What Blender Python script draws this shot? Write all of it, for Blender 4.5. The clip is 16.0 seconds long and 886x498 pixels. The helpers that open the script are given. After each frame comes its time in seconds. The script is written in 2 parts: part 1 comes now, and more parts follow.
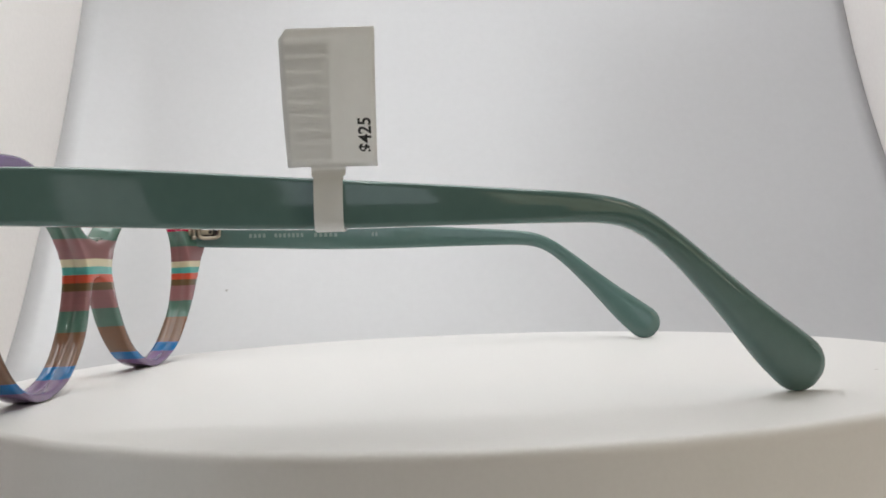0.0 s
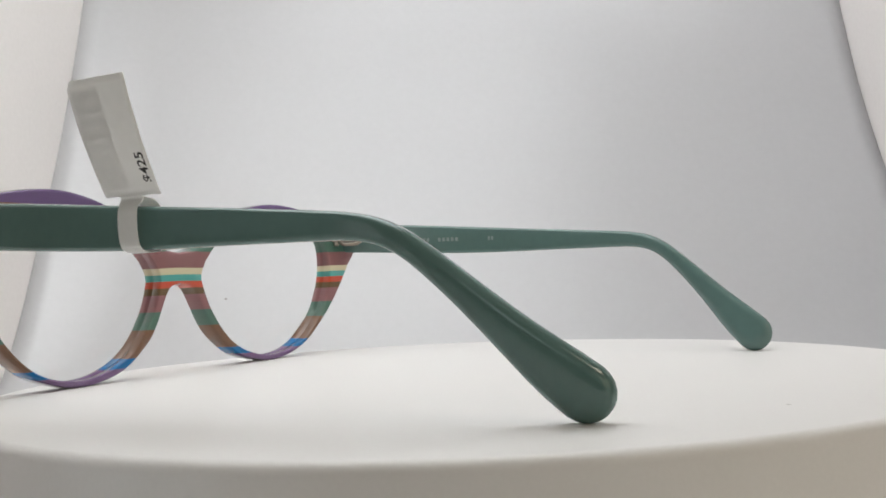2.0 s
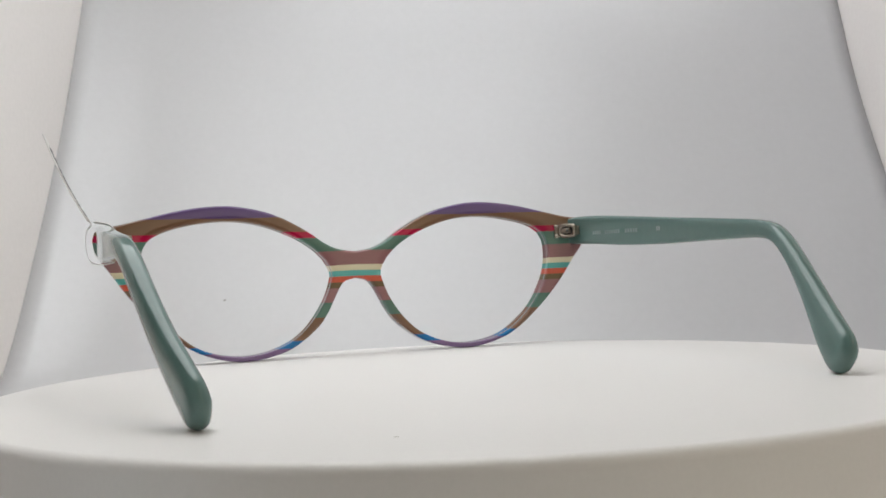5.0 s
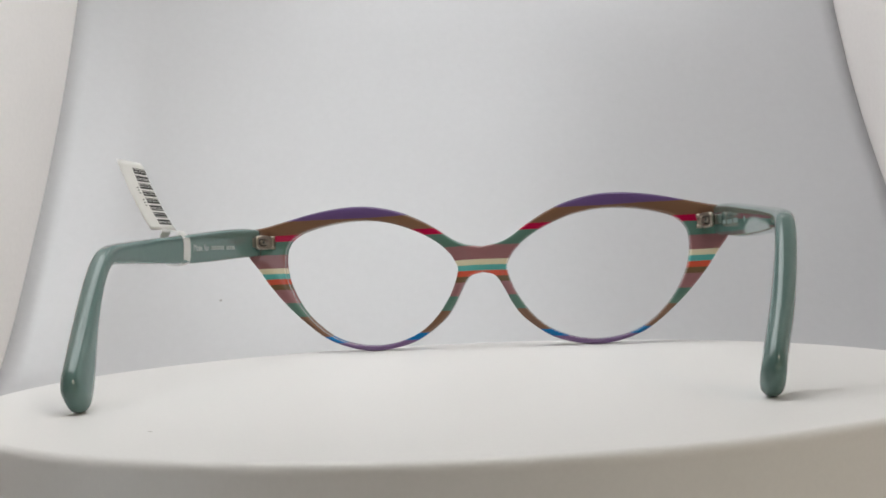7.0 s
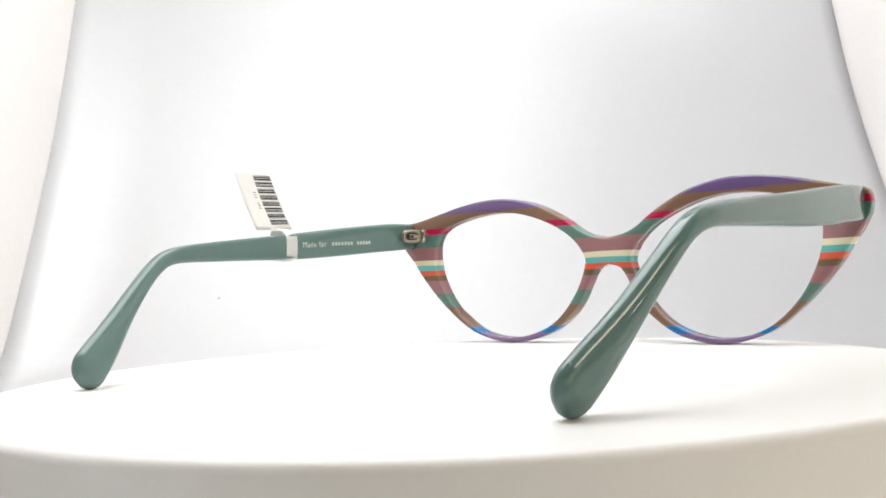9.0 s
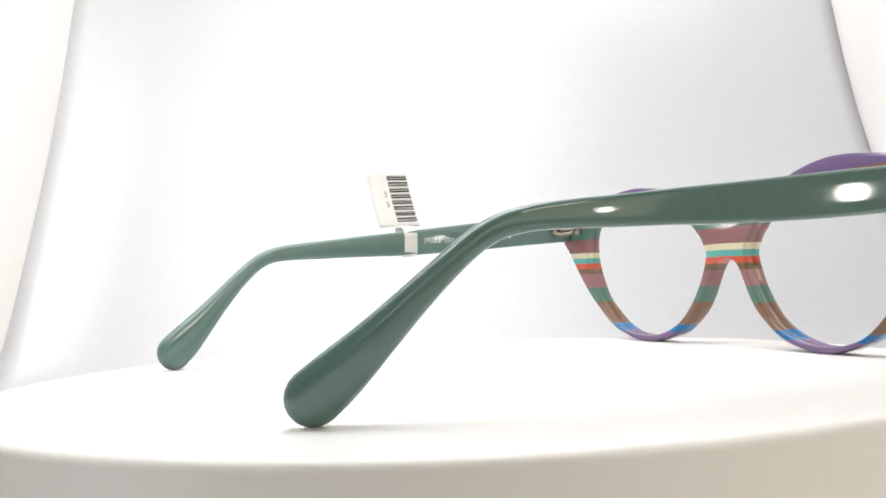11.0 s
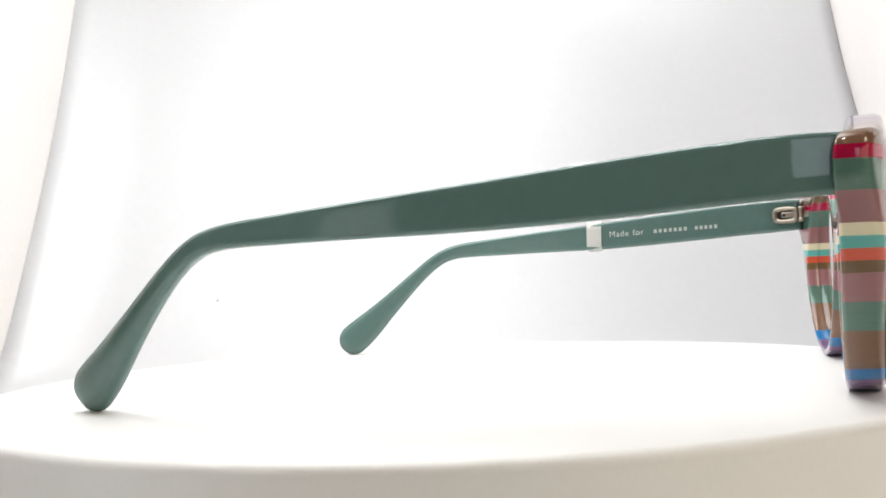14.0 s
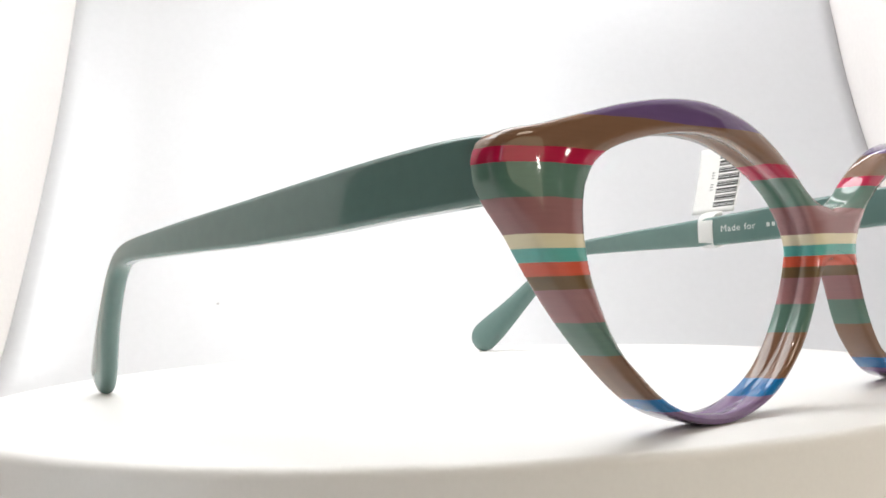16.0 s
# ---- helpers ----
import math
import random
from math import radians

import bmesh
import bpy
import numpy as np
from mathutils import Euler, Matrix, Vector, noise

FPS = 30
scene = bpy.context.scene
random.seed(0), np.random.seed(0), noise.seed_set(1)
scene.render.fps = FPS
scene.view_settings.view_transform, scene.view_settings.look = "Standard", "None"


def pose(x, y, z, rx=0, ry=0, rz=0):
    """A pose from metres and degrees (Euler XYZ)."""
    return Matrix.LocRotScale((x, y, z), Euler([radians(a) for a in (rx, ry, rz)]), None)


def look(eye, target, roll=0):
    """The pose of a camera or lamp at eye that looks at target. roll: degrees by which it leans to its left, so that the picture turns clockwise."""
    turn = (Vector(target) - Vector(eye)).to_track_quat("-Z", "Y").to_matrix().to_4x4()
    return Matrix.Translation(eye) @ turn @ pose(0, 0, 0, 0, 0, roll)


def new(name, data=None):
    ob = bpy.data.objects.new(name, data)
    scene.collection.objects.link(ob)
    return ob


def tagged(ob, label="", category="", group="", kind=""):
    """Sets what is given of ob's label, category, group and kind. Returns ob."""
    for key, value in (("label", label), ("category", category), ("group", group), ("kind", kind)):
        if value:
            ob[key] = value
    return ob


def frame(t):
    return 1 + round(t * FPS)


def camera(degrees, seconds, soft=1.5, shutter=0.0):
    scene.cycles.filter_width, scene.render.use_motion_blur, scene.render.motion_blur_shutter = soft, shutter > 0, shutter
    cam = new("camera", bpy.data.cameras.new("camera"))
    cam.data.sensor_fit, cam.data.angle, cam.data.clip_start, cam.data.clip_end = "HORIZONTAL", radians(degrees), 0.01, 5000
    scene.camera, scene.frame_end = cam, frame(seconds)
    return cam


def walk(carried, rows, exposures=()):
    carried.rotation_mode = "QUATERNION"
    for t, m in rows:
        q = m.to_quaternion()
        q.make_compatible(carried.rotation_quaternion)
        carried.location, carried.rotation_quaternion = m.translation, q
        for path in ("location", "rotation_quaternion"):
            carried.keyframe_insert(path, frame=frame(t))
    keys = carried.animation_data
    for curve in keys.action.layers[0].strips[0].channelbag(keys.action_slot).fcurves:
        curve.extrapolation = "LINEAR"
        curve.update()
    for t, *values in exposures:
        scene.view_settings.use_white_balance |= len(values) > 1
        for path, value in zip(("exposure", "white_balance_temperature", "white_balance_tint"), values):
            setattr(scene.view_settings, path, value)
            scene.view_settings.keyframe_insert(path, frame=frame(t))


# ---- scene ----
CLIP = 16.0
MID = 0.0013                         # middle of the booth
TURN = -14.134                       # degrees a second, clockwise from above
DISC_R = 0.0976
AXIS = Vector((-0.0808, -0.0048, 0.0))   # foot of the spectacles on the platter
cam = camera(48.74, CLIP, soft=1.75)


def aim(yaw, pitch, roll):
    return (Matrix.Translation((0.0, -0.2086, 0.02052)) @ pose(0, 0, 0, 0, 0, -yaw)
            @ pose(0, 0, 0, 90 + pitch) @ pose(0, 0, 0, 0, 0, roll))


# the phone on its stand sags by under a degree
walk(cam, [(0.0, aim(-1.111, 1.199, -2.274)), (1.5, aim(-1.045, 1.594, -2.430)),
           (3.5, aim(-1.089, 1.739, -2.372)), (7.0, aim(-0.771, 1.717, -2.498)),
           (10.0, aim(-0.635, 1.552, -2.421)), (16.0, aim(-0.606, 1.940, -2.338))],
     exposures=[(0.0, 0.12), (3.5, 0.09), (6.5, 0.0), (7.2, 0.0), (8.0, 0.36), (8.8, 0.72), (9.4, 0.86), (16.0, 0.86)])


# ---- light ----
world = bpy.data.worlds.new("room_air")
world.use_nodes = True
world.node_tree.nodes["Background"].inputs[0].default_value = (0.8, 0.78, 0.76, 1)
world.node_tree.nodes["Background"].inputs[1].default_value = 0.05
scene.world = world


def area_lamp(name, m, sx, sy, watts, colour):
    data = bpy.data.lights.new(name, "AREA")
    data.shape, data.size, data.size_y, data.energy, data.color = "RECTANGLE", sx, sy, watts, colour
    ob = new(name, data)
    ob.matrix_world = m
    return ob


area_lamp("led_light", look((0.06, 0.29, 0.315), (0.06, 0.36, 0.16)), 0.34, 0.03, 0.165, (0.97, 0.985, 1.0))
area_lamp("led_light", look((-0.06, 0.055, 0.33), (-0.06, 0.055, 0)), 0.29, 0.25, 0.725, (0.955, 0.985, 1.0))
area_lamp("led_light", look((0.0, -0.155, 0.325), (0.0, -0.08, 0)), 0.012, 0.012, 0.05, (0.97, 0.985, 1.0))
area_lamp("room_light", look((1.25, -1.1, 1.35), (0, 0, 0)), 0.6, 0.5, 5.0, (1.0, 0.85, 0.68))
# glowing panel added in place of a warm-lit room side, for the arms' sheen
area_lamp("room_light", look((1.13, -1.52, 0.36), (0, 0, 0.1)), 1.9, 0.8, 3.7, (1.0, 0.94, 0.66))
area_lamp("window_fill_light", look((-0.03, -2.0, 0.55), (-0.03, 0, 0.45)), 0.38, 0.9, 1.3, (0.80, 0.90, 1.0))
# weak blue fill panel, no known window: added to lift the dark arms
area_lamp("window_fill_light", look((-1.70, -0.85, 0.42), (0, 0, 0.1)), 1.5, 0.9, 0.7, (0.74, 0.89, 1.0))
area_lamp("desk_light", look((0.60, -0.198, 0.066), (0, -0.1, 0.03)), 0.026, 0.026, 0.05, (1.0, 0.97, 0.92)).data.shape = "DISK"
area_lamp("desk_light", look((1.03, -0.73, 0.115), (0, 0, 0.03)), 0.03, 0.05, 0.12, (1.0, 0.96, 0.90)).data.shape = "ELLIPSE"


# ---- materials ----
def material(name, rough=0.5, colour=(0.8, 0.8, 0.8), metal=0.0, coat=0.0):
    m = bpy.data.materials.new(name)
    m.use_nodes = True
    b = m.node_tree.nodes["Principled BSDF"]
    b.inputs["Base Color"].default_value = (*colour, 1)
    b.inputs["Roughness"].default_value = rough
    b.inputs["Metallic"].default_value = metal
    b.inputs["Coat Weight"].default_value = coat
    b.inputs["Coat Roughness"].default_value = 0.03
    return m, m.node_tree, b


def node(tree, kind, **inputs):
    n = tree.nodes.new(kind)
    for k, val in inputs.items():
        n.inputs[k.replace("_", " ")].default_value = val
    return n


def mottled(name, colour, rough, scale, amount, metal=0.0, coat=0.0, bump=0.0, fine=900.0, space="Object"):
    """A surface whose colour drifts at a large and a small scale, with a fine relief."""
    m, tree, b = material(name, rough, colour, metal, coat)
    co = tree.nodes.new("ShaderNodeTexCoord")
    big = node(tree, "ShaderNodeTexNoise", Scale=scale, Detail=3.0)
    small = node(tree, "ShaderNodeTexNoise", Scale=fine, Detail=2.0)
    for n in (big, small):
        tree.links.new(co.outputs[space], n.inputs["Vector"])
    add = tree.nodes.new("ShaderNodeMath")
    add.operation = "ADD"
    tree.links.new(big.outputs["Fac"], add.inputs[0])
    tree.links.new(small.outputs["Fac"], add.inputs[1])
    ramp = tree.nodes.new("ShaderNodeMapRange")
    ramp.inputs["From Min"].default_value, ramp.inputs["From Max"].default_value = 0.6, 1.4
    ramp.inputs["To Min"].default_value, ramp.inputs["To Max"].default_value = 1 - amount, 1 + amount
    tree.links.new(add.outputs[0], ramp.inputs["Value"])
    mix = tree.nodes.new("ShaderNodeMix")
    mix.data_type, mix.blend_type = "RGBA", "MULTIPLY"
    mix.inputs["Factor"].default_value = 1.0
    mix.inputs["A"].default_value = (*colour, 1)
    tree.links.new(ramp.outputs[0], mix.inputs["B"])
    tree.links.new(mix.outputs["Result"], b.inputs["Base Color"])
    rr = tree.nodes.new("ShaderNodeMapRange")
    rr.inputs["To Min"].default_value, rr.inputs["To Max"].default_value = rough * 0.8, rough * 1.25
    tree.links.new(big.outputs["Fac"], rr.inputs["Value"])
    tree.links.new(rr.outputs[0], b.inputs["Roughness"])
    if bump:
        bp = node(tree, "ShaderNodeBump", Strength=0.3, Distance=bump)
        tree.links.new(small.outputs["Fac"], bp.inputs["Height"])
        tree.links.new(bp.outputs[0], b.inputs["Normal"])
    return m


# laminated acetate: top of each layer in millimetres above the platter, and its colour
LAYERS = [(2.7, (0.165, 0.100, 0.215)), (4.8, (0.005, 0.135, 0.36)), (10.8, (0.180, 0.096, 0.058)),
          (15.0, (0.085, 0.165, 0.130)), (19.0, (0.265, 0.125, 0.130)), (20.5, (0.14, 0.088, 0.045)),
          (22.2, (0.56, 0.09, 0.05)), (23.8, (0.095, 0.37, 0.345)), (25.4, (0.66, 0.60, 0.42)),
          (29.6, (0.265, 0.125, 0.130)), (33.6, (0.085, 0.165, 0.130)), (35.3, (0.38, 0.004, 0.046)),
          (39.5, (0.180, 0.096, 0.058)), (46.0, (0.118, 0.070, 0.185))]


def laminate():
    m, tree, b = material("striped_acetate", 0.06)
    co = tree.nodes.new("ShaderNodeTexCoord")
    sep = tree.nodes.new("ShaderNodeSeparateXYZ")
    tree.links.new(co.outputs["Object"], sep.inputs[0])
    wob = node(tree, "ShaderNodeTexNoise", Scale=55.0, Detail=2.0)
    tree.links.new(co.outputs["Object"], wob.inputs["Vector"])
    shift = tree.nodes.new("ShaderNodeMath")
    shift.operation = "MULTIPLY_ADD"
    shift.inputs[1].default_value, shift.inputs[2].default_value = 0.0007, -0.00035
    tree.links.new(wob.outputs["Fac"], shift.inputs[0])
    add = tree.nodes.new("ShaderNodeMath")
    add.operation = "ADD"
    tree.links.new(sep.outputs["Z"], add.inputs[0])
    tree.links.new(shift.outputs[0], add.inputs[1])
    div = tree.nodes.new("ShaderNodeMath")
    div.operation = "MULTIPLY"
    div.inputs[1].default_value = 1 / 0.046
    tree.links.new(add.outputs[0], div.inputs[0])
    ramp = tree.nodes.new("ShaderNodeValToRGB")
    ramp.color_ramp.interpolation = "CONSTANT"
    els = ramp.color_ramp.elements
    while len(els) < len(LAYERS):
        els.new(0.5)
    start = 0.0
    for e, (top, colour) in zip(els, LAYERS):
        e.position, e.color = start / 46.0, (*colour, 1)
        start = top
    tree.links.new(div.outputs[0], ramp.inputs[0])
    # faint fibres along the layers
    stretch = tree.nodes.new("ShaderNodeMapping")
    stretch.inputs["Scale"].default_value = (60, 60, 900)
    tree.links.new(co.outputs["Object"], stretch.inputs[0])
    fibre = node(tree, "ShaderNodeTexNoise", Scale=3.0, Detail=3.0)
    tree.links.new(stretch.outputs[0], fibre.inputs["Vector"])
    rng = tree.nodes.new("ShaderNodeMapRange")
    rng.inputs["To Min"].default_value, rng.inputs["To Max"].default_value = 0.93, 1.07
    tree.links.new(fibre.outputs["Fac"], rng.inputs["Value"])
    mix = tree.nodes.new("ShaderNodeMix")
    mix.data_type, mix.blend_type = "RGBA", "MULTIPLY"
    mix.inputs["Factor"].default_value = 1.0
    tree.links.new(ramp.outputs[0], mix.inputs["A"])
    tree.links.new(rng.outputs[0], mix.inputs["B"])
    tree.links.new(mix.outputs["Result"], b.inputs["Base Color"])
    return m


def label_paper():
    m, tree, b = material("label_paper", 0.6, (0.86, 0.86, 0.85))
    out = tree.nodes["Material Output"]
    co = tree.nodes.new("ShaderNodeTexCoord")
    n = node(tree, "ShaderNodeTexNoise", Scale=700.0, Detail=3.0)
    tree.links.new(co.outputs["Object"], n.inputs["Vector"])
    rng = tree.nodes.new("ShaderNodeValToRGB")
    rng.color_ramp.elements[0].color, rng.color_ramp.elements[1].color = (0.82, 0.82, 0.81, 1), (0.89, 0.89, 0.88, 1)
    tree.links.new(n.outputs["Fac"], rng.inputs[0])
    tree.links.new(rng.outputs[0], b.inputs["Base Color"])
    tr = node(tree, "ShaderNodeBsdfTranslucent", Color=(0.88, 0.87, 0.84, 1))
    mix = tree.nodes.new("ShaderNodeMixShader")
    mix.inputs[0].default_value = 0.34
    tree.links.new(b.outputs[0], mix.inputs[1])
    tree.links.new(tr.outputs[0], mix.inputs[2])
    tree.links.new(mix.outputs[0], out.inputs["Surface"])
    return m


GREEN = mottled("green_acetate", (0.104, 0.180, 0.166), 0.06, 40.0, 0.05, fine=500.0)
STRIPES = laminate()
PAPER = label_paper()
METAL = mottled("hinge_metal", (0.33, 0.29, 0.24), 0.34, 400.0, 0.12, metal=1.0, fine=2500.0)
# near black for shade inside the hinges, and the lens bump's own black
DARK = mottled("gap_shade_and_lens_black", (0.03, 0.03, 0.028), 0.5, 300.0, 0.2)
INK = mottled("black_ink", (0.012, 0.012, 0.013), 0.55, 300.0, 0.2)
FAINT_INK = mottled("faint_print", (0.22, 0.29, 0.27), 0.45, 500.0, 0.1)
BAR_INK = mottled("bar_print", (0.50, 0.55, 0.53), 0.45, 500.0, 0.1)
SILVER_INK = mottled("pale_print", (0.62, 0.66, 0.64), 0.45, 500.0, 0.1)
PLATTER = mottled("white_platter", (0.80, 0.79, 0.775), 0.42, 25.0, 0.02, fine=1500.0, bump=0.00002)
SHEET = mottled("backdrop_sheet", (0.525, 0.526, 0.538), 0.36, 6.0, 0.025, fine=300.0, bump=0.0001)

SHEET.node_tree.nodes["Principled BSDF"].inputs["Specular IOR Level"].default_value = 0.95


def specks(m, scale, size, dark):
    """Sparse dark dust on a surface made by mottled()."""
    tree = m.node_tree
    b = tree.nodes["Principled BSDF"]
    co = tree.nodes.new("ShaderNodeTexCoord")
    vor = node(tree, "ShaderNodeTexVoronoi", Scale=scale)
    tree.links.new(co.outputs["Object"], vor.inputs["Vector"])
    less = tree.nodes.new("ShaderNodeMath")
    less.operation = "LESS_THAN"
    less.inputs[1].default_value = size
    tree.links.new(vor.outputs["Distance"], less.inputs[0])
    pick = tree.nodes.new("ShaderNodeSeparateColor")
    tree.links.new(vor.outputs["Color"], pick.inputs[0])
    few = tree.nodes.new("ShaderNodeMath")
    few.operation = "LESS_THAN"
    few.inputs[1].default_value = 0.35
    tree.links.new(pick.outputs[0], few.inputs[0])
    both = tree.nodes.new("ShaderNodeMath")
    both.operation = "MULTIPLY"
    tree.links.new(less.outputs[0], both.inputs[0])
    tree.links.new(few.outputs[0], both.inputs[1])
    mix = tree.nodes.new("ShaderNodeMix")
    mix.data_type = "RGBA"
    old = b.inputs["Base Color"].links[0].from_socket
    tree.links.new(both.outputs[0], mix.inputs["Factor"])
    tree.links.new(old, mix.inputs["A"])
    mix.inputs["B"].default_value = (*dark, 1)
    tree.links.new(mix.outputs["Result"], b.inputs["Base Color"])


specks(SHEET, 26.0, 0.026, (0.30, 0.29, 0.28))
specks(PLATTER, 60.0, 0.022, (0.45, 0.43, 0.40))
BOX = mottled("booth_lining", (0.86, 0.825, 0.805), 0.6, 8.0, 0.03, fine=400.0, bump=0.0001)
# bluish white, for the cool patch this added post reflects into the arms
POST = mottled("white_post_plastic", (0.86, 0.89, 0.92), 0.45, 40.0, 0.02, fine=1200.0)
WOOD = mottled("desk_wood", (0.30, 0.21, 0.14), 0.5, 9.0, 0.12, fine=120.0)
PHONE = mottled("phone_shell", (0.035, 0.037, 0.04), 0.35, 60.0, 0.1)
ROOM = mottled("room_paint", (0.55, 0.50, 0.45), 0.7, 2.0, 0.06, fine=60.0)


# ---- building helpers ----
def part(name, bm, mat, parent=None, label="", smooth=True, at=None):
    """Links a bmesh as one mesh object, under a thing or part."""
    bmesh.ops.recalc_face_normals(bm, faces=bm.faces)
    me = bpy.data.meshes.new(name)
    bm.to_mesh(me)
    bm.free()
    me.materials.append(mat)
    for p in me.polygons:
        p.use_smooth = smooth
    ob = new(name, me)
    if parent is not None:
        ob.parent = parent
    if at is not None:
        ob.matrix_basis = at
    if label:
        ob["label"] = label
    return ob


def box(bm, sx, sy, sz, m=None, bevel=0.0):
    made = bmesh.ops.create_cube(bm, size=1.0)["verts"]
    for v in made:
        v.co = Vector((v.co.x * sx, v.co.y * sy, v.co.z * sz))
    if bevel:
        es = list({e for v in made for e in v.link_edges})
        got = bmesh.ops.bevel(bm, geom=es, offset=bevel, segments=2, affect="EDGES", profile=0.5)
        made = list({v for f in got["faces"] for v in f.verts} | {v for v in made if v.is_valid})
    if m is not None:
        bmesh.ops.transform(bm, matrix=m, verts=made)
    return made


def cylinder(bm, r, h, m=None, seg=20):
    made = bmesh.ops.create_cone(bm, cap_ends=True, segments=seg, radius1=r, radius2=r, depth=h)["verts"]
    if m is not None:
        bmesh.ops.transform(bm, matrix=m, verts=made)


def lathe(rings, seg=128):
    """A body of revolution about z from (radius, height) pairs; radius 0 closes it."""
    bm = bmesh.new()
    rows = []
    for r, z in rings:
        if r == 0:
            rows.append([bm.verts.new((0, 0, z))])
        else:
            rows.append([bm.verts.new((r * math.cos(2 * math.pi * k / seg), r * math.sin(2 * math.pi * k / seg), z))
                         for k in range(seg)])
    for a, b in zip(rows, rows[1:]):
        for k in range(seg):
            q = (k + 1) % seg
            if len(a) == 1:
                bm.faces.new((a[0], b[k], b[q]))
            elif len(b) == 1:
                bm.faces.new((a[k], b[0], a[q]))
            else:
                bm.faces.new((a[k], b[k], b[q], a[q]))
    return bm


def spline(points, n):
    """n points at even steps along a Catmull-Rom curve through points."""
    p = [np.array(q, float) for q in points]
    p = [2 * p[0] - p[1]] + p + [2 * p[-1] - p[-2]]
    fine = []
    for a, b, c, d in zip(p, p[1:], p[2:], p[3:]):
        for s in np.linspace(0, 1, 24, endpoint=False):
            fine.append(0.5 * (2 * b + (c - a) * s + (2 * a - 5 * b + 4 * c - d) * s * s + (3 * b - a - 3 * c + d) * s ** 3))
    fine.append(p[-2])
    fine = np.array(fine)
    way = np.r_[0, np.cumsum(np.linalg.norm(np.diff(fine, axis=0), axis=1))]
    at = np.linspace(0, way[-1], n)
    return np.stack([np.interp(at, way, fine[:, k]) for k in range(fine.shape[1])], 1)


def text_mesh(words, size, mat, parent, m, name="printed_words", label="", bold=0.0, gap=1.0):
    cu = bpy.data.curves.new(name, "FONT")
    cu.offset, cu.space_character, cu.space_word = bold * size, gap, 1.25
    cu.body, cu.size, cu.align_x, cu.align_y = words, size, "LEFT", "CENTER"
    tmp = new("tmp_text", cu)
    bpy.context.view_layer.update()
    me = bpy.data.meshes.new_from_object(tmp.evaluated_get(bpy.context.evaluated_depsgraph_get()))
    bpy.data.objects.remove(tmp)
    bpy.data.curves.remove(cu)
    me.materials.clear()
    me.materials.append(mat)
    ob = new(name, me)
    ob.parent = parent
    ob.matrix_basis = m
    if label:
        ob["label"] = label
    return ob


# ---- the photo booth ----
FLOOR_Z = -0.034
BX, BY0, BY1, BZ = 0.2114, -0.125, 0.47, 0.34


def slab(name, sx, sy, sz, x, y, z, mat, label, category):
    bm = bmesh.new()
    box(bm, sx, sy, sz, None, 0.002)
    ob = part(name, bm, mat, None, label, smooth=False, at=pose(x, y, z))
    return tagged(ob, category=category, kind="structure")


slab("floor", 2 * BX + 0.02, BY1 + 0.26, 0.01, MID, (BY1 - 0.26) / 2, FLOOR_Z - 0.005, BOX, "white lined floor of a photo booth", "floor")
for nm, wx in (("wall_west", -0.2065), ("wall_east", 0.2177)):
    slab(nm, 0.01, BY1 + 0.06, BZ - FLOOR_Z, wx, (BY1 - 0.06) / 2, (BZ + FLOOR_Z) / 2, BOX,
         "pale warm white side wall of a photo booth", "wall")
slab("wall_north", 2 * BX + 0.02, 0.01, BZ - FLOOR_Z, MID, BY1 + 0.005, (BZ + FLOOR_Z) / 2, BOX, "white back wall of a photo booth", "wall")
slab("ceiling", 2 * BX + 0.02, BY1 - BY0, 0.01, MID, (BY0 + BY1) / 2, BZ + 0.005, BOX, "white lined ceiling of a photo booth", "ceiling")


def backdrop():
    """A stiff white sheet that leans back and sweeps forward over the floor."""
    prof = spline([(0.10, FLOOR_Z + 0.001), (0.17, FLOOR_Z + 0.002), (0.212, -0.024), (0.236, -0.004), (0.268, 0.045),
                   (0.299, 0.102), (0.333, 0.178), (0.363, 0.255), (0.389, 0.335)], 60)
    bm = bmesh.new()
    rows = []
    nx = 48
    for i, (y, z) in enumerate(prof):
        row = []
        for k in range(nx + 1):
            x = -0.2026 + 0.4137 * k / nx
            curl = 0.016 * max(0.0, (-0.160 - x) / 0.046) ** 2      # the west edge curls forward along the wall
            row.append(bm.verts.new((x, y - curl + 0.0030 * noise.noise((x * 7, i * 0.09, 3.0)), z)))
        rows.append(row)
    for a, b in zip(rows, rows[1:]):
        for k in range(nx):
            bm.faces.new((a[k], a[k + 1], b[k + 1], b[k]))
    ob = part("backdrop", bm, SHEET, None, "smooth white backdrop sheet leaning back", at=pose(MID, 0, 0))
    so = ob.modifiers.new("thick", "SOLIDIFY")
    so.thickness, so.offset = 0.0012, 1.0
    return tagged(ob, category="backdrop", kind="structure")


backdrop()

# the room that the booth stands in
slab("ground", 3.6, 3.6, 0.04, 0, -0.6, -0.80, ROOM, "plain beige room floor", "floor")
slab("room_ceiling", 3.6, 3.6, 0.04, 0, -0.6, 1.72, ROOM, "plain pale room ceiling", "ceiling")
for nm, sx, sy, x, y in (("room_wall_south", 3.6, 0.04, 0, -2.42), ("room_wall_north", 3.6, 0.04, 0, 1.22),
                         ("room_wall_west", 0.04, 3.6, -1.82, -0.6), ("room_wall_east", 0.04, 3.6, 1.82, -0.6)):
    slab(nm, sx, sy, 2.48, x, y, 0.46, ROOM, "plain beige painted room wall", "wall")


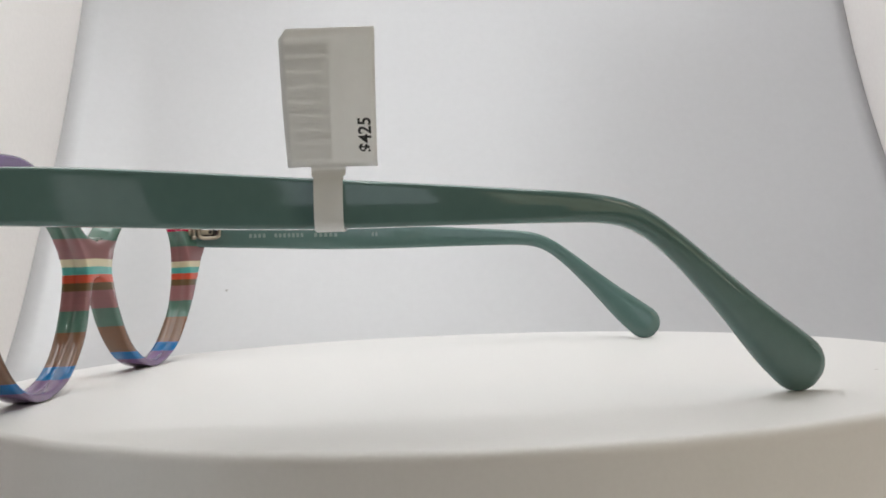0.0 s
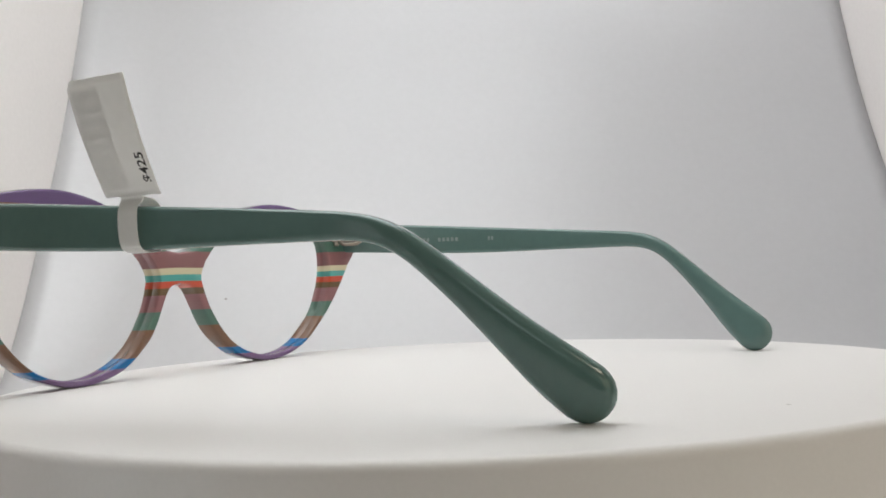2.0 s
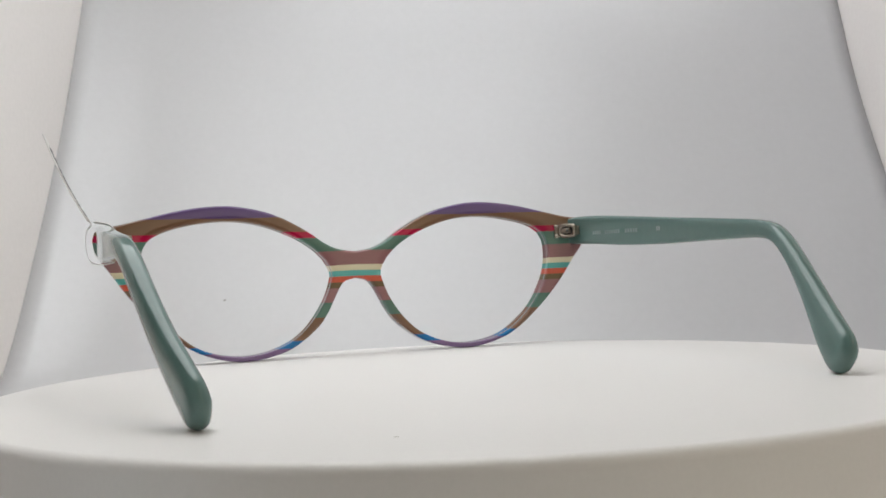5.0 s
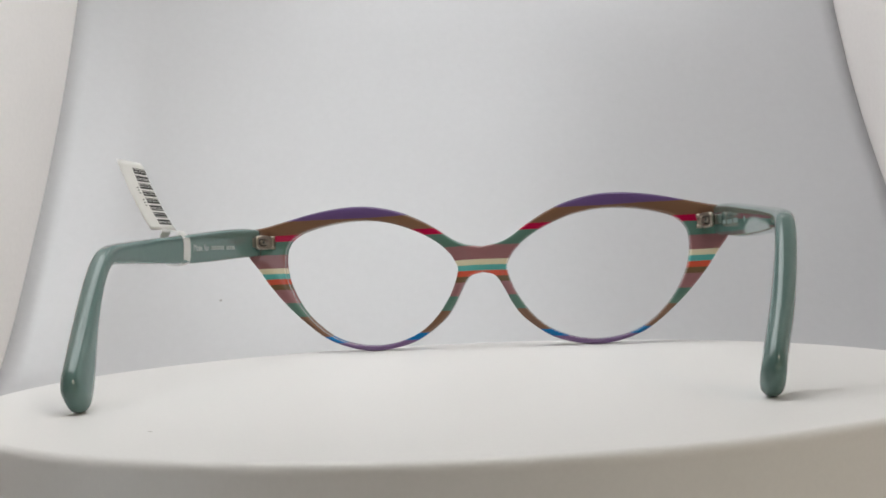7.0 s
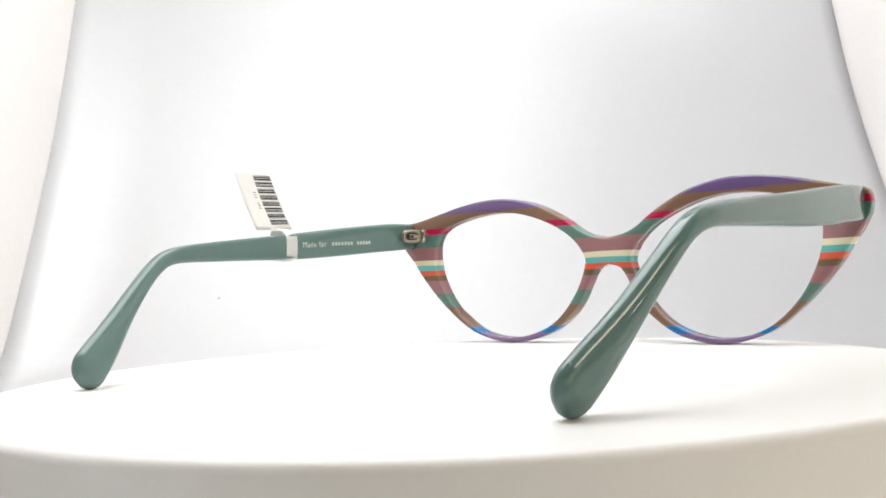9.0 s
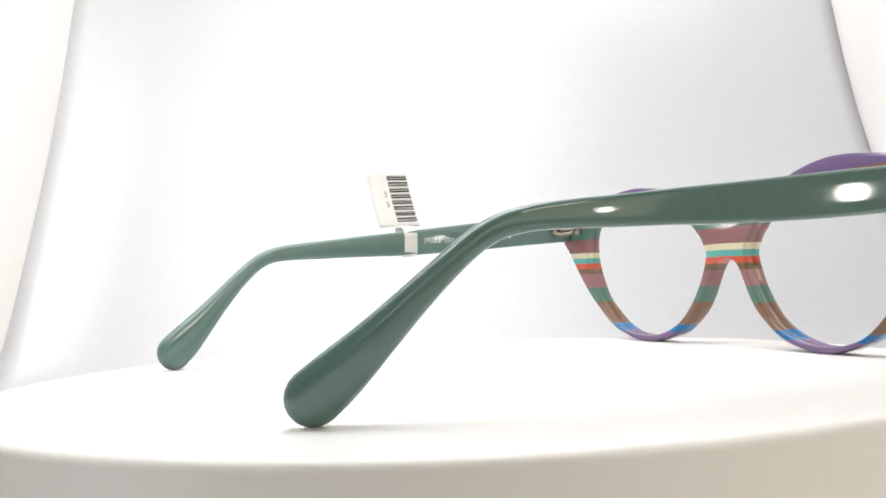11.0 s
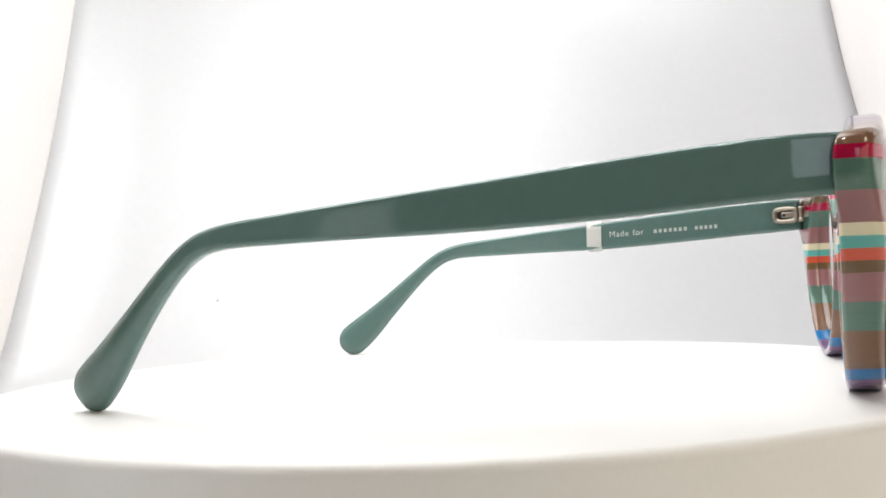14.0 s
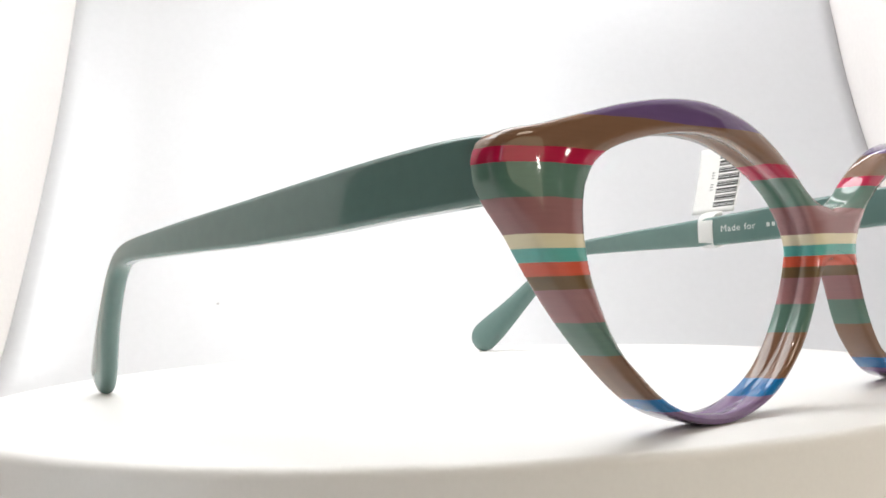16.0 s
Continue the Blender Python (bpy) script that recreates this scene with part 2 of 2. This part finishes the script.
# ---- the desk under the booth ----
def desk():
    thing = tagged(new("desk"), "plain brown wooden desk under the photo booth", "desk")
    bm = bmesh.new()
    box(bm, 1.40, 1.00, 0.026, None, 0.003)
    part("desktop", bm, WOOD, thing, at=pose(0, 0.12, FLOOR_Z - 0.0235))
    height = 0.78 + FLOOR_Z - 0.0365
    for x in (-0.64, 0.64):
        for y in (-0.32, 0.56):
            bm = bmesh.new()
            box(bm, 0.05, 0.05, height, None, 0.003)
            part("leg", bm, WOOD, thing, at=pose(x, y, -0.78 + height / 2))
    return thing


desk()


# ---- turntable ----
def turntable():
    thing = tagged(new("turntable"), "round matte white turntable with a thick drum", "turntable")
    r, e = DISC_R + 0.0004, 0.0016
    rings = [(0, 0.0), (0.03, 0.0), (0.07, 0.0), (r - e - 0.004, 0.0)]
    rings += [(r - e + e * math.sin(a), -e + e * math.cos(a)) for a in np.linspace(0, math.pi / 2, 9)]
    rings += [(r, -0.012), (r, -0.0265), (r - 0.001, -0.0275), (0, -0.0275)]
    part("platter", lathe(rings, 192), PLATTER, thing)
    part("foot", lathe([(0, -0.0275), (0.085, -0.0275), (0.086, -0.0285), (0.086, -0.0335), (0, -0.0335)], 96), PLATTER, thing,
         "white foot under the platter")
    return thing


# ---- spectacles ----
TWIST = 0.019                        # the front stands a little askew to the arms
T = 0.0056                           # thickness of the front
mm = 0.001
LEAN = 0.035                         # the front leans: its foot is set back


def front_y(u, z=0.0):
    """Rear surface of the front, bent to a wide radius and swept back at the end pieces."""
    return -0.0046 - u * u / 1.70 - max(0.0, u - 0.062) ** 2 * (16.0 + 8.0 * min(1.0, max(0.0, (z - 0.024) / 0.005)))


OUT_TOP = [(0, 29.4), (5.2, 30.3), (9.2, 32.2), (13.2, 35.1), (18.8, 38.4), (25.2, 41.1), (33.5, 42.8), (41.5, 42.8), (50.0, 41.6),
           (58.0, 39.7), (65.0, 38.0), (68.4, 37.4), (70.3, 36.2), (70.9, 34.0)]
OUT_LOW = [(70.9, 34.0), (70.4, 31.2), (68.7, 28.2), (66.4, 25.1), (62.2, 19.0), (55.6, 11.6), (47.8, 4.9), (41.5, 1.8), (33.5, 0.05),
           (26.0, 0.75), (19.0, 3.0), (12.2, 7.9), (8.9, 12.0), (6.7, 16.2), (5.0, 19.3), (3.3, 21.1), (0, 21.9)]
IN_TOP = [(9.0, 27.4), (12.0, 30.4), (16.5, 33.4), (22.0, 35.9), (28.0, 37.8), (34.5, 38.7), (41.5, 38.5), (48.6, 37.3), (53.8, 35.7),
          (57.0, 33.7), (58.6, 31.2)]
IN_LOW = [(58.6, 31.2), (59.0, 28.4), (58.7, 24.0), (57.2, 19.0), (53.4, 12.2), (47.4, 6.1), (41.0, 2.8), (33.0, 1.5), (25.8, 2.3),
          (19.0, 5.0), (14.0, 9.2), (10.0, 14.8), (8.0, 19.2), (7.0, 22.6)]


def normals(c):
    d = np.gradient(c, axis=0)
    d /= np.linalg.norm(d, axis=1)[:, None]
    return np.stack([d[:, 1], -d[:, 0]], 1)


def half_front(bm, side):
    n1, n2, n3 = 70, 90, 7
    o1, o2 = spline(OUT_TOP, n1), spline(OUT_LOW, n2)
    i1, i2 = spline(IN_TOP, n1), spline(IN_LOW, n2)
    outer = np.r_[o1, o2[1:]]
    inner = np.r_[i1, i2[1:]]
    no = normals(outer)
    no[0], no[-1] = (0, -1), (0, 1)
    gap_i = spline([(7.0, 22.6), (7.3, 24.4), (9.0, 27.4)], n3 + 2)[1:-1]
    gap_o = np.stack([np.zeros(n3), np.linspace(22.9, 28.4, n3)], 1)
    closed = np.r_[inner, gap_i]
    d = np.roll(closed, -1, 0) - np.roll(closed, 1, 0)
    d /= np.linalg.norm(d, axis=1)[:, None]
    ni = np.stack([-d[:, 1], d[:, 0]], 1)
    outer = np.r_[outer, gap_o]
    no = np.r_[no, np.zeros((n3, 2))]
    rows = []
    for k in range(len(outer)):
        o, i, a, b = outer[k], closed[k], no[k], ni[k]
        thin = min(1.0, max(0.0, (i[0] - 32) / 22))
        deep = thin * min(1.0, max(0.0, (33 - o[1]) / 9))   # the lower sides keep their full depth
        tt = T / mm - thin + deep
        w = np.linalg.norm(o - i)
        fl = float(np.interp(w, [2, 6], [0.0, 0.15]))
        rf, rr, ri = min(1.3, 0.40 * w), min(0.7, 0.3 * w), min(0.45, 0.2 * w)
        pts = [(i + b * ri, 0.0), (i + b * ri * 0.3, ri * 0.3), (i, ri), (i, tt * 0.42), (i + b * 0.4, tt * 0.5), (i, tt * 0.58),
               (i, tt - ri * 1.6), (i + b * ri * 0.45, tt - ri * 0.45), (i + b * ri * 1.6, tt)]
        mid = (i + o) / 2
        pts.append((mid, tt + min(0.55, 0.07 * w)))
        for ang in np.linspace(0, math.pi / 2, 6):
            pts.append((o - a * fl + a * rf * (1 - math.sin(ang)), tt - rf * (1 - math.cos(ang))))
        pts.append((o - a * fl * 0.7, (tt - rf + rr) / 2))
        for ang in np.linspace(0, math.pi / 2, 4):
            pts.append((o + a * rr * (1 - math.cos(ang)), rr * (1 - math.sin(ang))))
        pts.append((mid, 0.0))
        rows.append([bm.verts.new((side * max(p[0], 0.0) * mm, front_y(p[0] * mm, p[1] * mm) + (dd - deep) * mm + LEAN * (p[1] - 30) * mm - TWIST * side * p[0] * mm, p[1] * mm)) for p, dd in pts])
    n = len(rows)
    for k in range(n):
        a, b = rows[k], rows[(k + 1) % n]
        for j in range(len(a)):
            q = (j + 1) % len(a)
            f = (a[j], b[j], b[q], a[q])
            if max(abs(v.co.x) for v in f) > 1e-6:
                bm.faces.new(f)


def temple_mesh(side):
    """One side arm: flat blade, bend behind the ear, paddle-shaped tip."""
    # distance behind the front, height of the centre line, half height, offset from the middle, half thickness
    k2 = 0.2 if side > 0 else 0.0
    back = 0.9 if side > 0 else 0.0
    keys = [(-7.2, 33.35, 3.85, 67.2, 1.65), (-14, 33.25, 4.15, 67.8, 1.9), (-25, 32.7, 4.15, 68.0, 1.9), (-40, 31.65, 4.0, 68.05, 1.85),
            (-58, 30.55, 3.5, 67.9, 1.8), (-75, 29.75, 2.85, 67.6 + k2 / 2, 1.75), (-88, 29.1, 2.35, 67.1 + k2, 1.75),
            (-97, 28.6, 2.0, 66.5 + 1.5 * k2, 1.75), (-102.1, 27.85, 1.85, 65.9 + 1.8 * k2, 1.75), (-105.8, 26.15, 1.75, 65.1 + 2 * k2, 1.75),
            (-109.9, 22.85, 1.88, 64.2 + 2 * k2, 1.75), (-114.1, 18.95, 2.2, 63.0 + 2 * k2, 1.75), (-118.35, 14.8, 2.7, 61.7 + 2 * k2, 1.78),
            (-122.3, 10.9, 3.35, 60.3 + 2 * k2, 1.8), (-126.2, 7.2, 4.1, 58.8 + 2 * k2, 1.8), (-129.5, 4.4, 4.3, 57.7 + 2 * k2, 1.75)]
    if side < 0:
        keys = [(y, z - 0.1, h + 0.1, x, w) if -100 < y < -50 else (y, z, h, x, w) for y, z, h, x, w in keys]
    keys = [(k[0] - back * min(1.0, max(0.0, (-k[0] - 75) / 25)), *k[1:]) for k in keys]
    c = spline(keys, 110)
    for _ in range(8):
        c[1:-1] = (c[:-2] + 2 * c[1:-1] + c[2:]) / 4
    bm = bmesh.new()
    rows = []
    tang = np.gradient(c[:, [3, 0, 1]], axis=0)
    seg = 32

    def ring(p, t, h, w, soft):
        """A rounded rectangle across t; soft: how far its corners and faces are rounded, 0 to 1."""
        t = Vector(t).normalized()
        across = Vector((1, 0, 0)) - t * t.x
        across.normalize()
        up = t.cross(across) * -1
        if up.z < 0 and abs(up.z) > 0.2:
            up = -up
        r = min(w, h) * (0.45 + 0.53 * soft)
        flat = []
        for q, (sx, sz) in enumerate(((1, 1), (-1, 1), (-1, -1), (1, -1))):
            for a in np.linspace(q * math.pi / 2, (q + 1) * math.pi / 2, 6):
                flat.append((sx * (w - r) + r * math.cos(a), sz * (h - r) + r * math.sin(a)))
            if q % 2 == 0:
                flat += [(sx * (w - r) * f, sz * h) for f in (0.35, -0.35)]
            else:
                flat += [(sx * w, sz * (h - r) * f) for f in (0.45, -0.45)]
        out = []
        for x, z in flat:
            x *= 1 + (0.03 + 0.3 * soft) * (1 - (z / h) ** 2) - (0.02 + 0.17 * soft)
            v = Vector(p) + across * x + up * z
            out.append(bm.verts.new((side * v.x * mm, v.y * mm, v.z * mm)))
        return out

    for q, t in zip(c, tang):
        rows.append(ring((q[3], q[0], q[1]), t, q[2], q[4], float(np.interp(-q[0], [78, 104, 124], [0.0, 0.3, 0.85]))))
    q, t = c[-1], Vector(tang[-1]).normalized()
    for s in (0.3, 0.55, 0.75, 0.9, 0.975):
        p = Vector((q[3], q[0], q[1])) + t * q[2] * s
        k = math.sqrt(1 - s * s)
        rows.append(ring(p, t, q[2] * k, q[4] * min(1, k * 1.15), 1.0))
    for a, b in zip(rows, rows[1:]):
        for k in range(seg):
            w = (k + 1) % seg
            bm.faces.new((a[k], a[w], b[w], b[k]))
    bm.faces.new(rows[0])
    bm.faces.new(rows[-1])
    low = min(v.co.z for v in bm.verts)
    for v in bm.verts:
        if v.co.z < 20 * mm:
            v.co.z -= low * (1 - v.co.z / (20 * mm))
    return bm


def hinge(parent, side):
    """A riveted metal hinge: a loop-shaped leaf on the arm, a plate and a tongue in it, knuckles and a screw."""
    x, y, z = side * (63.3 if side > 0 else 63.6) * mm, (-12.9 if side > 0 else -11.0) * mm, 33.3 * mm
    h = part("hinge", hinge_loop(6.6, 4.2, 0.95, 1.0), METAL, parent, "small silver metal hinge", at=pose(x, y, z, 0, 0, side * 22))
    bm = bmesh.new()
    box(bm, 2.6 * mm, 4.4 * mm, 2.6 * mm, None, 0.3 * mm)
    part("base_plate", bm, METAL, h, "metal base set into the arm", at=pose(side * 1.9 * mm, -1.2 * mm, 0))
    # dark block that stands in for the shade inside the loop
    bm = bmesh.new()
    box(bm, 0.5 * mm, 5.4 * mm, 3.0 * mm, None, 0.2 * mm)
    part("recess_shade", bm, DARK, h, "dark block for the shade inside the hinge gap", at=pose(side * 0.5 * mm, 0, 0))
    bm = bmesh.new()
    box(bm, 0.9 * mm, 3.6 * mm, 1.5 * mm, None, 0.35 * mm)
    part("tongue", bm, METAL, h, at=pose(-side * 0.05 * mm, 0.7 * mm, 0))
    for dz in (-1.45, 1.45):
        bm = bmesh.new()
        cylinder(bm, 0.8 * mm, 1.0 * mm, None, 16)
        part("knuckle", bm, METAL, h, at=pose(-side * 0.2 * mm, 4.1 * mm, dz * mm))
    bm = bmesh.new()
    cylinder(bm, 0.55 * mm, 3.7 * mm, None, 14)
    part("screw", bm, METAL, h, "hinge screw", at=pose(-side * 0.2 * mm, 4.1 * mm, 0))
    # dark disc in place of a shaded hole
    bm = bmesh.new()
    cylinder(bm, 0.5 * mm, 0.3 * mm, pose(0, 0, 0, 0, 90, 0), 12)
    part("rivet", bm, DARK, h, "dark disc for the shade in the rivet hole", at=pose(-side * 0.45 * mm, -0.3 * mm, 0.05 * mm))
    bm = bmesh.new()
    box(bm, 1.2 * mm, 3.4 * mm, 1.5 * mm, None, 0.25 * mm)
    part("front_leaf", bm, METAL, h, "metal leaf riveted to the front", at=pose(side * 0.6 * mm, 5.6 * mm, 0, 0, 0, -side * 10))
    return h


def hinge_loop(length, height, wire, depth):
    """A rounded rectangular ring of flat metal."""
    bm = bmesh.new()
    n, rows = 40, []
    for k in range(n):
        a = 2 * math.pi * k / n
        cy, cz = math.copysign(abs(math.cos(a)) ** 0.6, math.cos(a)), math.copysign(abs(math.sin(a)) ** 0.6, math.sin(a))
        ring = []
        for inset, dx in ((0, -0.5), (0, 0.5), (1, 0.5), (1, -0.5), (0.5, -0.62)):
            ring.append(bm.verts.new((dx * depth * mm, cy * (length / 2 - inset * wire) * mm, cz * (height / 2 - inset * wire) * mm)))
        rows.append(ring)
    for a, b in zip(rows, rows[1:] + rows[:1]):
        for j in range(5):
            bm.faces.new((a[j], a[(j + 1) % 5], b[(j + 1) % 5], b[j]))
    return bm


def printed_bars(parent, side, spans, z0, slope, height, ink, name, label):
    """Writing too small to read, as plain bars on the inner face of an arm."""
    bm = bmesh.new()
    for y0, y1 in spans:
        n = max(1, round((y0 - y1) / 1.3))
        for k in range(n):
            a = y0 + (y1 - y0) * k / n
            b = y0 + (y1 - y0) * (k + 0.6) / n
            box(bm, 0.05 * mm, abs(b - a) * mm, height * 0.7 * mm,
                pose(side * inner_face((a + b) / 2) * mm, (a + b) / 2 * mm, (z0 + slope * (a + b) / 2) * mm))
    return tagged(part(name, bm, ink, parent, label, smooth=False), kind="stuff")


def inner_face(y):
    return float(np.interp(-y, [9, 14, 25, 40, 58, 75], [65.6, 65.9, 66.1, 66.2, 66.1, 65.85])) - 0.05


def eyeglasses():
    thing = tagged(new("eyeglasses"), "cat-eye eyeglasses, striped multicolour acetate front and green arms, standing open", "eyeglasses")
    bm = bmesh.new()
    half_front(bm, -1)
    half_front(bm, 1)
    bmesh.ops.remove_doubles(bm, verts=bm.verts, dist=0.00002)
    part("front", bm, STRIPES, thing, "cat-eye front of horizontally striped glossy acetate")
    for s in (-1, 1):
        arm = part("temple", temple_mesh(s), GREEN, thing, "glossy grey-green acetate arm with a paddle tip")
        hinge(arm, s)
        if s < 0:
            # words on the inner face, read from the inside: they run towards the front
            turn = Matrix(((0, 0, 1, 0), (1, 0, 0, 0), (0, 1, 0, 0), (0, 0, 0, 1)))
            m = Matrix.Translation((-inner_face(-57) * mm + 0.00006, -56.7 * mm, 30.72 * mm)) @ turn @ pose(0, 0, 0, 0, -1.6, 0) @ pose(0, 0, 0, 0, 0, 1.6)
            text_mesh("Made for", 2.25 * mm, SILVER_INK, arm, m, "printed_words", "small pale printed words", 0.0, 1.12)
            printed_bars(arm, s, [(-36.0, -45.2), (-28.2, -34.4)], 32.3, 0.028, 1.35, BAR_INK, "printed_bars", "small pale printed line")
        else:
            printed_bars(arm, s, [(-23.5, -28.5), (-30.5, -39), (-41.5, -48.5), (-57.5, -59.5)], 32.6, 0.026, 1.5, FAINT_INK, "printed_bars",
                         "faint pale printed line")
    return thing


# ---- price tag ----
def price_tag():
    thing = tagged(new("price_tag"), "white paper price tag looped round the green eyeglass arm", "price tag")
    # panel corners: front and rear edge, bottom and top
    bl, br = Vector((-71.0, -55.6, 35.4)) * mm, Vector((-71.8, -68.0, 35.1)) * mm
    tl, tr = Vector((-79.0, -56.1, 52.6)) * mm, Vector((-79.5, -68.7, 52.4)) * mm
    side = (br - bl).normalized()
    up = (tl - bl).normalized()
    out = up.cross(side) * -1
    if out.x > 0:
        out = -out

    def on(u, v, d=0.0):
        p = (bl * (1 - u) + br * u) * (1 - v) + (tl * (1 - u) + tr * u) * v
        bow = 0.5 * mm * math.sin(math.pi * v)
        return p + out * (d + bow)

    bm = bmesh.new()
    n = 14
    grid = []
    for j in range(n + 1):
        row = []
        v = j / n
        for k in range(n + 1):
            u = k / n
            # clipped front top corner
            uu = u
            cut = max(0.0, (v - 0.93) / 0.07)
            lo = 0.08 * (1 - math.sqrt(max(0, 1 - cut * cut)))
            uu = lo + (1 - lo) * u
            row.append((bm.verts.new(on(uu, v, 0.06 * mm)), bm.verts.new(on(uu, v, -0.06 * mm))))
        grid.append(row)
    for j in range(n):
        for k in range(n):
            for s in (0, 1):
                bm.faces.new((grid[j][k][s], grid[j][k + 1][s], grid[j + 1][k + 1][s], grid[j + 1][k][s]))
    rim = [grid[0][k] for k in range(n)] + [grid[j][n] for j in range(n)] + [grid[n][k] for k in range(n, 0, -1)] + [grid[j][0] for j in range(n, 0, -1)]
    for a, b in zip(rim, rim[1:] + rim[:1]):
        bm.faces.new((a[0], b[0], b[1], a[1]))
    part("panel", bm, PAPER, thing)

    # strap: from the panel over the arm, round under it and back up
    mid = on(0.46, 0.0)
    path = [(mid.x / mm, 35.6), (-71.0, 34.7), (-72.0, 33.2), (-72.1, 30.2), (-71.5, 27.4), (-69.9, 26.5), (-67.4, 26.6), (-66.2, 27.4),
            (-65.9, 30.4), (-66.1, 33.0), (-67.5, 34.6), (-69.4, 35.1), (-70.5, 35.3)]
    c = spline(path, 60)
    bm = bmesh.new()
    rows = []
    d = np.gradient(c, axis=0)
    d /= np.linalg.norm(d, axis=1)[:, None]
    for k, (p, t) in enumerate(zip(c, d)):
        nx, nz = -t[1] * 0.06, t[0] * 0.06
        w = 2.0 + (0.35 if k < 5 else 0)
        y = -61.2 + 0.5 * (k / 60)
        rows.append([bm.verts.new(((p[0] + s * nx) * mm, (y + e * w) * mm, (p[1] + s * nz) * mm)) for s, e in ((1, -1), (1, 1), (-1, 1), (-1, -1))])
    for a, b in zip(rows, rows[1:]):
        for j in range(4):
            q = (j + 1) % 4
            bm.faces.new((a[j], a[q], b[q], b[j]))
    bm.faces.new(rows[0])
    bm.faces.new(rows[-1])
    part("strap", bm, PAPER, thing, smooth=False)

    # barcode on the inner face: bars run across the tag
    rng = random.Random(7)
    bm = bmesh.new()
    for group in range(8):
        v = 0.085 + 0.106 * group
        bars = rng.choice(((0.030, 0.022, 0.010), (0.012, 0.032, 0.018), (0.022, 0.010, 0.030), (0.018, 0.014, 0.030)))
        for w in bars:
            a, b = on(0.03, v, -0.09 * mm), on(0.52, v, -0.09 * mm)
            e, f = on(0.03, v + w, -0.09 * mm), on(0.52, v + w, -0.09 * mm)
            vs = [bm.verts.new(q) for q in (a, b, f, e)] + [bm.verts.new(q + out * 0.025 * mm) for q in (a, b, f, e)]
            for ids in ((0, 1, 2, 3), (4, 5, 6, 7), (0, 1, 5, 4), (1, 2, 6, 5), (2, 3, 7, 6), (3, 0, 4, 7)):
                bm.faces.new([vs[i] for i in ids])
            v += w + 0.008
    tagged(part("barcode", bm, INK, thing, "black printed barcode", smooth=False), kind="stuff")
    bm = bmesh.new()
    for v in (0.36, 0.40, 0.44, 0.54, 0.58, 0.62):
        a, b, e, f = on(0.60, v, -0.09 * mm), on(0.67, v, -0.09 * mm), on(0.60, v + 0.012, -0.09 * mm), on(0.67, v + 0.012, -0.09 * mm)
        vs = [bm.verts.new(q) for q in (a, b, f, e)]
        bm.faces.new(vs)
    tagged(part("small_print", bm, INK, thing, "small black printed figures as bars", smooth=False), kind="stuff")

    # the price, reading upwards on the outer face
    o = on(0.885, 0.11, 0.10 * mm)
    ux = (on(0.875, 0.35) - on(0.875, 0.10)).normalized()
    uy = ((on(0.6, 0.2) - on(0.9, 0.2))).normalized()
    uz = ux.cross(uy)
    m = Matrix((( ux.x, uy.x, uz.x, o.x), (ux.y, uy.y, uz.y, o.y), (ux.z, uy.z, uz.z, o.z), (0, 0, 0, 1)))
    text_mesh("$425", 2.45 * mm, INK, thing, m, "price_figures", "black printed price", 0.02)
    return thing


def smartphone():
    thing = tagged(new("smartphone"), "dark smartphone standing on its long edge at the booth's open front", "smartphone")
    bm = bmesh.new()
    box(bm, 0.150, 0.0075, 0.074, None, 0.0025)
    part("body", bm, PHONE, thing, "dark grey phone body")
    bm = bmesh.new()
    box(bm, 0.0115, 0.0014, 0.0115, None, 0.0005)
    part("camera_bump", bm, DARK, thing, "small black lens bump", at=pose(0.0, 0.0044, 0.0))
    thing.matrix_basis = pose(-0.013, -0.2235, 0.0031)
    return thing


def reflector_post():
    """A short white post with a foot, at the booth's open front. Added unseen, to reflect palely in the arms."""
    thing = tagged(new("reflector_post"), "unseen short white plastic post leaning back, added to reflect in the arms", "post")
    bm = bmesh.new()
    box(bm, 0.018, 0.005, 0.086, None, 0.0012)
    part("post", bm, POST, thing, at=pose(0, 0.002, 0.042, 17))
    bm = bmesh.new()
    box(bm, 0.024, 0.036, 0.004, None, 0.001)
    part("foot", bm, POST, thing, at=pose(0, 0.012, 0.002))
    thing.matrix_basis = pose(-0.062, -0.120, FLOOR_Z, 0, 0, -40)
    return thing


smartphone()
reflector_post()
TABLE_TURN = turntable()
GLASSES = eyeglasses()
TAG = price_tag()


def motions():
    times = [k * 0.5 for k in range(int(CLIP * 2) + 1)]
    base = Matrix.Translation(AXIS) @ pose(0, 0, 0, 0, 0, 91.37)
    walk(TABLE_TURN, [(t, pose(0, 0, 0, 0, 0, TURN * t)) for t in times])
    walk(GLASSES, [(t, pose(0, 0, 0, 0, 0, TURN * t) @ base) for t in times])
    walk(TAG, [(t, pose(0, 0, 0, 0, 0, TURN * t) @ base) for t in times])


motions()
